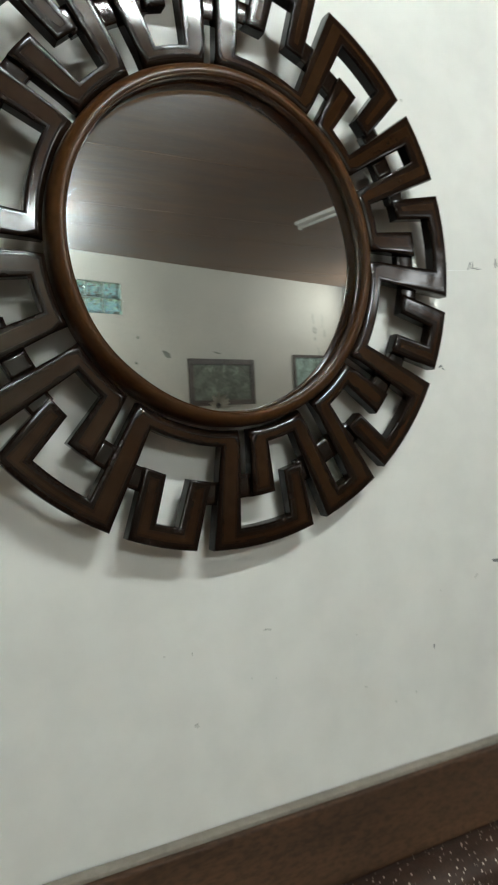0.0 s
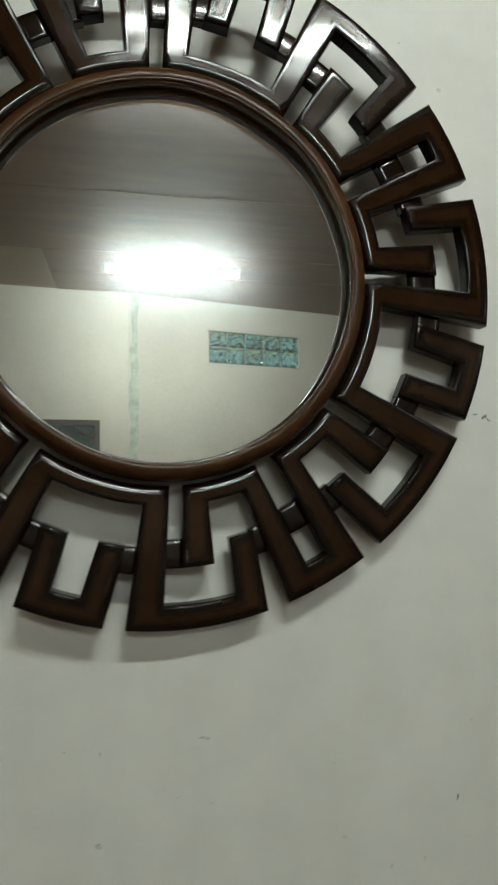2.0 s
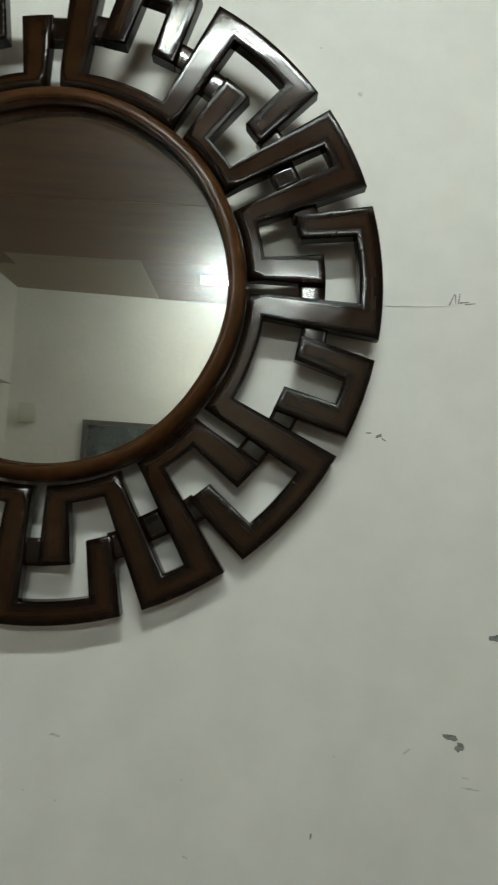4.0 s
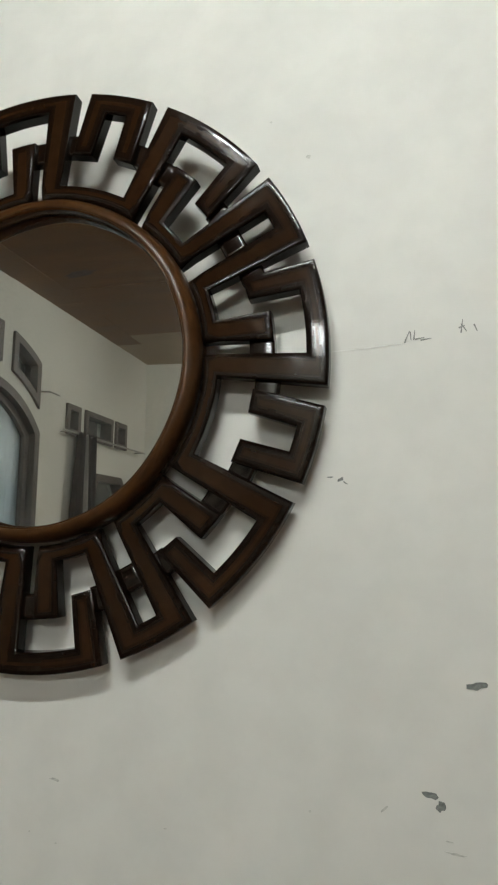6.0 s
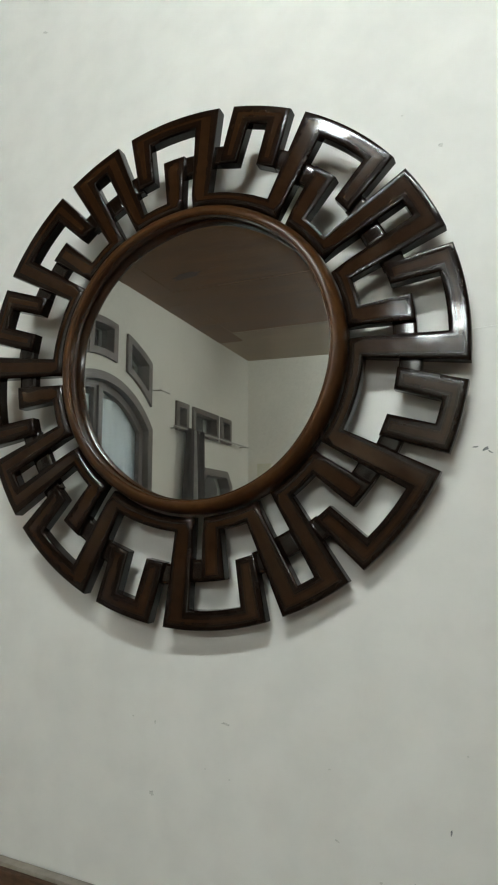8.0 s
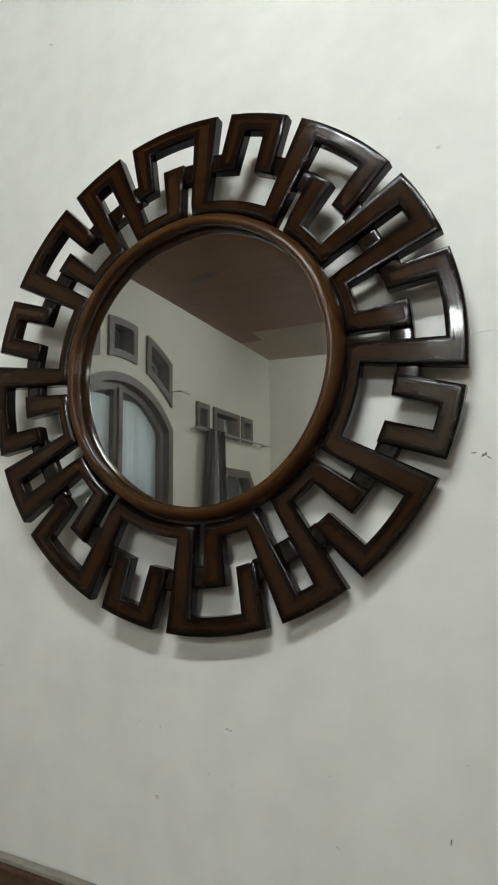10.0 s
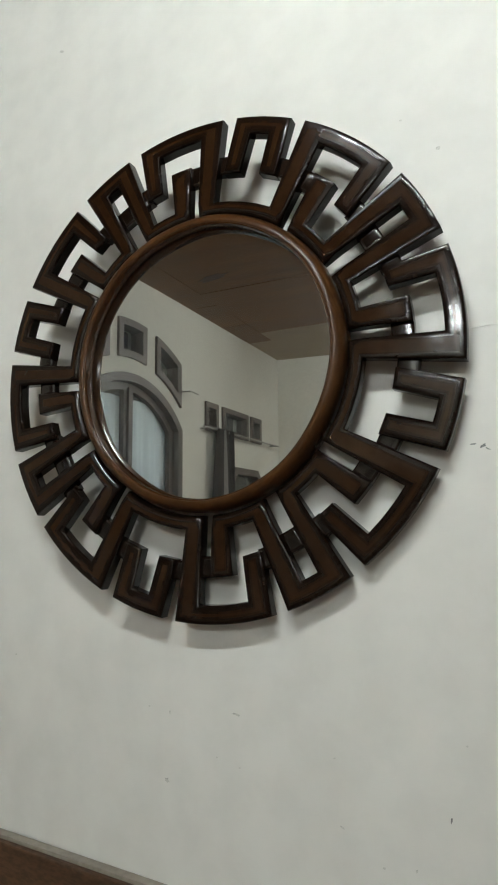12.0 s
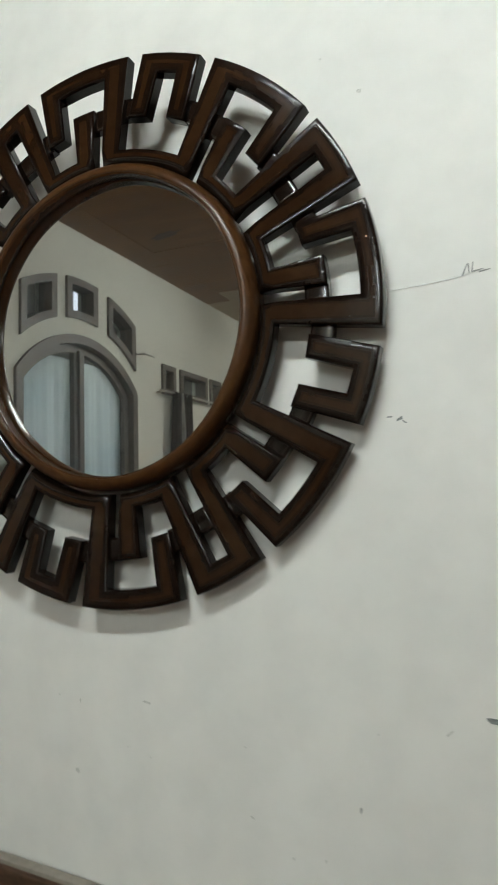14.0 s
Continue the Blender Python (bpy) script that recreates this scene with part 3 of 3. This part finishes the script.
STROKES = [
    (0.608, [((0, 0), (0.008, 0.019)), ((0.009, 0.018), (0.010, 0.004)), ((0.014, 0.004), (0.016, 0.020)), ((0.016, 0.005), (0.030, 0.007)), ((0.024, 0.003), (0.040, 0.005))]),
    (0.688, [((0.003, 0.010), (0.006, 0.031)), ((0.000, 0.018), (0.009, 0.021)), ((0.004, 0.024), (0.011, 0.012)), ((0.022, 0.022), (0.026, 0.011))]),
]
for px, strokes in STROKES:
    pencil = bmesh.new()
    for a, b in strokes:
        stroke(pencil, a, b, 0.0024)
    scribble = mesh_ob("pencil_mark", pencil, M_PENCIL)
    scribble.matrix_world = LEAN @ Matrix.Translation((px, 0, 1.768))
    tagged(scribble, "short grey pencil strokes on the cream wall", "mark", "pencil marks")


crack = bmesh.new()
stroke(crack, (0.0, 0.0), (0.052, 0.0012), 0.0018)
stroke(crack, (0.050, 0.0014), (0.118, 0.0052), 0.0024)
hairline = mesh_ob("plaster_line", crack, M_FILLER)
hairline.matrix_world = LEAN @ Matrix.Translation((0.497, 0, 1.763))
tagged(hairline, "thin pale filler line on the cream plaster", "mark")


# ---- settee under the mirror ----
settee = thing("settee", (0.1, -0.069, 0), "red-brown wooden settee with speckled brown upholstery against the wall", "settee", turn=-math.atan(0.0457))
rail = part("top_rail", box(-1.25, 1.25, -0.030, -0.004, 0.615, 0.775, 0.004), M_BENCH, settee)
# strip along the rail's top in a paler colour than the rail
strip = part("top_strip", box(-1.25, 1.25, -0.020, 0.0, 0.7745, 0.783, 0.002), M_LEDGE, settee, "pale grey strip along the top rail")
pad = part("cushion_back", box(-1.18, 1.18, -0.13, -0.032, 0.42, 0.633, 0.03), M_FABRIC, settee, "brown fabric with pale specks", smooth=True)
part("seat", box(-1.22, 1.22, -0.62, -0.034, 0.30, 0.42, 0.03), M_FABRIC, settee, "brown fabric with pale specks", smooth=True)
part("seat_rail", box(-1.25, 1.25, -0.60, -0.06, 0.22, 0.298, 0.006), M_BENCH, settee)
for o in (rail, strip, pad):
    o.location, o.rotation_euler = (-0.02, 0, -0.004), (0, 0.026, 0)
for x in (-1.22, 1.22):
    for y in (-0.58, -0.02):
        part("leg", box(x - 0.03, x + 0.03, y - 0.018, y + 0.018, -0.012, 0.62 if y > -0.1 else 0.24, 0.004), M_BENCH, settee)


# ---- door wall: joinery ----
def framed_opening(name, outer, inner, label, pane=True):
    t = thing(name, (0, 0, 0), label, "window", kind="structure")
    part("window_frame", ring_prism(outer, inner, -0.10, 0.022, wall_put), M_JOINERY, t)
    if pane:
        p = part("pane", prism(inner, -0.052, -0.047, wall_put), M_PANE, t)
        p.visible_shadow = False
    return t


for i, (a, b) in enumerate(LIGHTS):
    framed_opening(f"window_{i + 1}", outline(a, b, lambda u: arc(u, R_LOW), lambda u: arc(u, R_HIGH)),
                   outline(a + 0.055, b - 0.055, lambda u: arc(u, R_LOW + 0.055), lambda u: arc(u, R_HIGH - 0.055)),
                   "small curved-top window in a grey-brown frame over the door")
for i, (a, b) in enumerate(TRANSOMS):
    framed_opening(f"window_{i + 4}", outline(a, b, flat(2.325), flat(2.595), 1), outline(a + 0.05, b - 0.05, flat(2.375), flat(2.545), 1),
                   "small rectangular transom window in a grey-brown frame")
framed_opening("window_7", chamfered(0.0), chamfered(0.07), "window with chamfered upper corners in a brown frame")

# window made up around the fill lamp, out of view
side = thing("window_9", (0, 0, 0), "added transom window in a grey-brown frame round an unseen fill lamp", "window", kind="structure")
for a, b in ((EW[0], EW[0] + 0.06), (-6.18, -6.12), (EW[1] - 0.06, EW[1])):
    part("window_frame", box(XR + 0.05, XR + 0.10, a, b, EW[2], EW[3], 0.004), M_JOINERY, side)
for a, b in ((EW[0] + 0.06, -6.18), (-6.12, EW[1] - 0.06)):
    q = part("pane", box(XR + 0.07, XR + 0.075, a, b, EW[2], EW[3]), M_PANE, side)
    q.visible_shadow = False

door = thing("door_1", (0, 0, 0), "closed arched double door with white-blue curtains behind its glass", "door", kind="structure")
part("door_frame", ring_prism(outline(DC - DW, DC + DW, flat(0.0), lambda u: arc(u, AR), 24), outline(DC - DW + 0.065, DC + DW - 0.065, flat(0.004), lambda u: arc(u, AR - 0.065), 24), -0.12, 0.025, wall_put), M_JOINERY, door)
for s in (-1, 1):
    u0, u1 = sorted((DC + s * 0.002, DC + s * (DW - 0.067)))
    leaf = part("door_leaf", ring_prism(outline(u0, u1, flat(0.008), lambda u: arc(u, AR - 0.068), 14), outline(u0 + 0.055, u1 - 0.055, flat(0.2), lambda u: arc(u, AR - 0.125), 14), -0.075, -0.03, wall_put), M_JOINERY, door)
    pane = part("pane", prism(outline(u0 + 0.051, u1 - 0.051, flat(0.19), lambda u: arc(u, AR - 0.121), 14), -0.056, -0.052, wall_put), M_PANE, leaf)
    pane.visible_shadow = False
    cu = drape(u0 + 0.015, u1 - 0.015, 0.1, 2.44, 4 if s < 0 else 3, 0.010, lambda u, v, d: (XL - 0.10 + d, back(u), v), seed=3 + s)
    c = mesh_ob("door_curtain", cu, M_CURTAIN, None, smooth=True)
    tagged(c, "white-blue sheer curtain hung flat behind the door glass", "curtain", "door curtains")
part("astragal", prism([(DC - 0.022, 0.01), (DC + 0.022, 0.01), (DC + 0.022, 2.50), (DC - 0.022, 2.50)], -0.03, -0.008, wall_put), M_JOINERY, door)

# curtain rod, drape and a stray bracket
ROD_Z, ROD_X = 2.335, 0.075
rod = thing("curtain_rod", (0, 0, 0), "thin metal curtain rod on brackets across small windows", "curtain rod")
part("rod", cylinder(wall_put(3.80, ROD_Z, ROD_X), wall_put(5.50, ROD_Z, ROD_X), 0.009), M_METAL, rod)
for u in (3.87, 5.42):
    part("bracket", cylinder(wall_put(u, ROD_Z - 0.004, 0.0), wall_put(u, ROD_Z - 0.004, ROD_X), 0.007), M_METAL, rod)
STRIPES = [(6, 6, 1), (13, 13, 1), (23, 25, 1), (30, 32, 1), (33, 47, 2)]
dr = mesh_ob("drape", drape(3.97, 4.37, 0.25, ROD_Z + 0.012, 3.5, 0.032, lambda u, v, d: (XL + ROD_X + d, back(4.19 + (u - 4.17) * (0.8 + 0.42 * (ROD_Z - v))), v), seed=8, stripes=STRIPES), [M_DRAPE, M_DRAPE_PALE, M_DRAPE_DARK], None, smooth=True)
tagged(dr, "grey-brown drape with thin pale stripes on the curtain rod", "curtain")
arm = thing("wall_bracket", (0, 0, 0), "small bare metal curtain bracket beside a window", "bracket")
part("arm", cylinder(wall_put(3.53, 2.605, 0.0), wall_put(3.56, 2.605, 0.09), 0.006), M_METAL, arm)
part("tip", cylinder(wall_put(3.53, 2.605, 0.085), wall_put(3.69, 2.60, 0.085), 0.006), M_METAL, arm)


# ---- far walls: pictures, blocks, box, damp stain ----
def picture(name, put, u0, u1, z0, z1, border, canvas, label, mount=None):
    t = thing(name, (0, 0, 0), label, "picture")
    outer = [(u0, z0), (u1, z0), (u1, z1), (u0, z1)]
    b = border
    inner = [(u0 + b, z0 + b), (u1 - b, z0 + b), (u1 - b, z1 - b), (u0 + b, z1 - b)]
    part("frame", ring_prism(outer, inner, 0.0, 0.03, put), M_DARKWOOD, t)
    if mount:
        e = b + 0.05
        inner2 = [(u0 + e, z0 + e), (u1 - e, z0 + e), (u1 - e, z1 - e), (u0 + e, z1 - e)]
        part("mount", ring_prism(inner, inner2, 0.004, 0.016, put), mount, t)
        inner = inner2
    part("print", prism(inner, 0.002, 0.012, put), canvas, t)
    return t


def wall_a_put(u, z, d):
    f = (u - CORNER[0]) / (BEND[0] - CORNER[0])
    return (u, CORNER[1] + (BEND[1] - CORNER[1]) * f + d, z)


picture("framed_picture", wall_a_put, -1.477, -0.337, 1.40, 2.03, 0.05, M_CANVAS, "dark landscape picture in a brown wooden frame")
picture("framed_print", far, 2.94, 4.06, 1.60, 2.21, 0.07, M_PRINT, "faded greenish print in a wide dark wooden frame")
picture("green_picture", far, 4.855, 5.62, 1.70, 2.30, 0.04, M_TEAL, "pale green picture in a thin brown frame")

meter = thing("wall_box", (0, 0, 0), "small ivory plastic switch box on the wall", "switch box")
part("case", prism([(-2.14, 1.965), (-1.975, 1.965), (-1.975, 2.165), (-2.14, 2.165)], 0.0, 0.05, wall_a_put), M_IVORY, meter)
part("cover", prism([(-2.12, 1.995), (-1.995, 1.995), (-1.995, 2.135), (-2.12, 2.135)], 0.05, 0.058, wall_a_put), M_IVORY, meter)

rnd = random.Random(11)
st = bmesh.new()
pts = [(0.0 + 0.04 * rnd.random(), 0.9 + 0.124 * i) for i in range(21)] + [(0.09 + 0.04 * rnd.random(), 0.9 + 0.124 * i) for i in range(20, -1, -1)]
prism(pts, 0.0006, 0.0022, far, st)
tagged(mesh_ob("damp_stain", st, M_STAIN), "green upright damp stain on the plaster", "stain", kind="structure")



def blot(name, put, u, v, w, h, turn, material, seed, label, category="stain", gap=0.0005):
    """A ragged thin stain on a wall or ceiling."""
    q = random.Random(seed)
    c, n = math.cos(radians(turn)), math.sin(radians(turn))
    pts = []
    for i in range(14):
        a = 2 * math.pi * i / 14
        k = q.uniform(0.3, 0.5)
        x, y = w * k * math.cos(a), h * k * math.sin(a)
        pts.append((u + c * x - n * y, v + n * x + c * y))
    ob = mesh_ob(name, prism(pts, gap, gap + 0.0014, put), material)
    return tagged(ob, label, category, kind="structure")


for i, (u, v, w, h, turn) in enumerate([(2.639, 2.254, 0.18, 0.08, -38), (2.183, 2.142, 0.055, 0.045, 0), (2.227, 2.447, 0.05, 0.04, 0), (3.435, 2.294, 0.17, 0.022, -10)]):
    blot("wall_stain", far, u, v, w, h, turn, M_SPOT, 30 + i, "grey-green chip in the cream plaster")
for i, (u, v, w, h, turn) in enumerate([(5.334, 2.861, 0.039, 0.242, 5), (5.367, 2.683, 0.121, 0.132, 20), (5.367, 2.546, 0.066, 0.088, -20), (5.587, 2.641, 0.055, 0.154, -10), (5.433, 2.368, 0.033, 0.154, 10), (5.543, 2.83, 0.028, 0.33, 0)]):
    blot("drip_stain", far, u, v, w, h, turn, M_DRIP, 40 + i, "pale grey drip stain running down the plaster")
blot("ceiling_stain", lambda u, v, d: (u, v, CEIL - 0.0025 - d), -1.72, -3.25, 0.34, 0.12, 15, M_SOOT, 52, "dark smudge on the plywood ceiling")

# cream flower ornament at the foot of the framed print
flower = thing("flower_ornament", far(3.37, 1.60, 0.032), "cream many-petalled flower ornament at the foot of a framed print", "ornament", turn=FAR_TURN)


def petal_mesh(length, width, cup):
    bm = bmesh.new()
    n = 6
    rows = []
    for i in range(n + 1):
        f = i / n
        w = width * math.sin(math.pi * (0.12 + 0.85 * f)) ** 0.7
        rows.append([bm.verts.new((s * w / 2, 0.012 + cup * f * f + 0.008 * abs(s), length * f)) for s in (-1, -0.5, 0, 0.5, 1)])
    for i in range(n):
        for j in range(4):
            bm.faces.new((rows[i][j], rows[i][j + 1], rows[i + 1][j + 1], rows[i + 1][j]))
    bmesh.ops.solidify(bm, geom=bm.faces[:], thickness=0.003)
    return bm


for k in range(11):
    o = part("petal", petal_mesh(0.15 + 0.03 * (k % 2), 0.06, 0.07 - 0.04 * (k % 2)), M_PETAL, flower, smooth=True)
    o.rotation_euler = (0, radians(-100 + 20 * k), 0)
part("heart", cylinder((0, 0.0, 0), (0, 0.05, 0), 0.045, 14, None, 0.02), M_DARKWOOD, flower)

# glass block light
light = thing("window_8", (0, 0, 0), "greenish glass block light in two rows", "window", kind="structure")
cols, rows_n = 5, 2
cw, ch = (BS1 - BS0) / cols, (BZ1 - BZ0) / rows_n
mort = bmesh.new()
for c in range(cols + 1):
    s0 = BS0 + c * cw
    prism([(s0 - 0.006, BZ0), (s0 + 0.006, BZ0), (s0 + 0.006, BZ1), (s0 - 0.006, BZ1)], -0.13, -0.02, far, mort)
for r in range(rows_n + 1):
    z0 = BZ0 + r * ch
    prism([(BS0, z0 - 0.006), (BS1, z0 - 0.006), (BS1, z0 + 0.006), (BS0, z0 + 0.006)], -0.128, -0.022, far, mort)
part("mortar", mort, M_MORTAR, light)
for c in range(cols):
    for r in range(rows_n):
        s0, z0 = BS0 + c * cw + 0.007, BZ0 + r * ch + 0.007
        s1, z1 = BS0 + (c + 1) * cw - 0.007, BZ0 + (r + 1) * ch - 0.007
        bb = bmesh.new()
        n = 6
        grid = []
        for j in range(n + 1):
            grid.append([bb.verts.new(far(s0 + (s1 - s0) * i / n, z0 + (z1 - z0) * j / n, -0.012 + 0.006 * math.sin(1.9 * i + c) * math.cos(2.3 * j + r) - (0.01 if i in (0, n) or j in (0, n) else 0))) for i in range(n + 1)])
        rear = []
        for j in range(n + 1):
            rear.append([bb.verts.new(far(s0 + (s1 - s0) * i / n, z0 + (z1 - z0) * j / n, -0.10 + 0.005 * math.cos(2.1 * i + r) * math.sin(1.7 * j + c))) for i in range(n + 1)])
        for j in range(n):
            for i in range(n):
                bb.faces.new((grid[j][i], grid[j][i + 1], grid[j + 1][i + 1], grid[j + 1][i]))
                bb.faces.new((rear[j][i], rear[j + 1][i], rear[j + 1][i + 1], rear[j][i + 1]))
        for i in range(n):
            bb.faces.new((grid[0][i], rear[0][i], rear[0][i + 1], grid[0][i + 1]))
            bb.faces.new((grid[n][i], grid[n][i + 1], rear[n][i + 1], rear[n][i]))
            bb.faces.new((grid[i][0], grid[i + 1][0], rear[i + 1][0], rear[i][0]))
            bb.faces.new((grid[i][n], rear[i][n], rear[i + 1][n], grid[i + 1][n]))
        blk = part("glass_block", bb, M_BLOCK, light)
        blk.visible_shadow = False


# loose leaves added outside to darken and mottle the glass blocks
def leaf_screen_mesh(count, seed):
    q = random.Random(seed)
    bm = bmesh.new()
    for _ in range(count):
        c = Vector(far(q.uniform(0.3, 3.0), q.triangular(1.9, 4.2, 2.6), -q.uniform(0.6, 1.3)))
        turn = Euler((q.uniform(0, 6.3), q.uniform(0, 6.3), q.uniform(0, 6.3))).to_matrix()
        w = q.uniform(0.03, 0.06)
        v = [bm.verts.new(c + turn @ Vector(p)) for p in ((0, -2 * w, 0), (w * 0.8, -0.3 * w, 0.2 * w), (0, 2 * w, 0), (-w * 0.8, -0.3 * w, 0.2 * w))]
        bm.faces.new(v)
    return bm


M_LEAF = mat("dark_green_leaf", (0.03, 0.06, 0.035), 0.6, 0, 0.4, 5, 60)
tagged(mesh_ob("shrub", leaf_screen_mesh(230, 5), M_LEAF), "dark green leaves added outside to mottle the glass blocks", "shrub", kind="stuff")
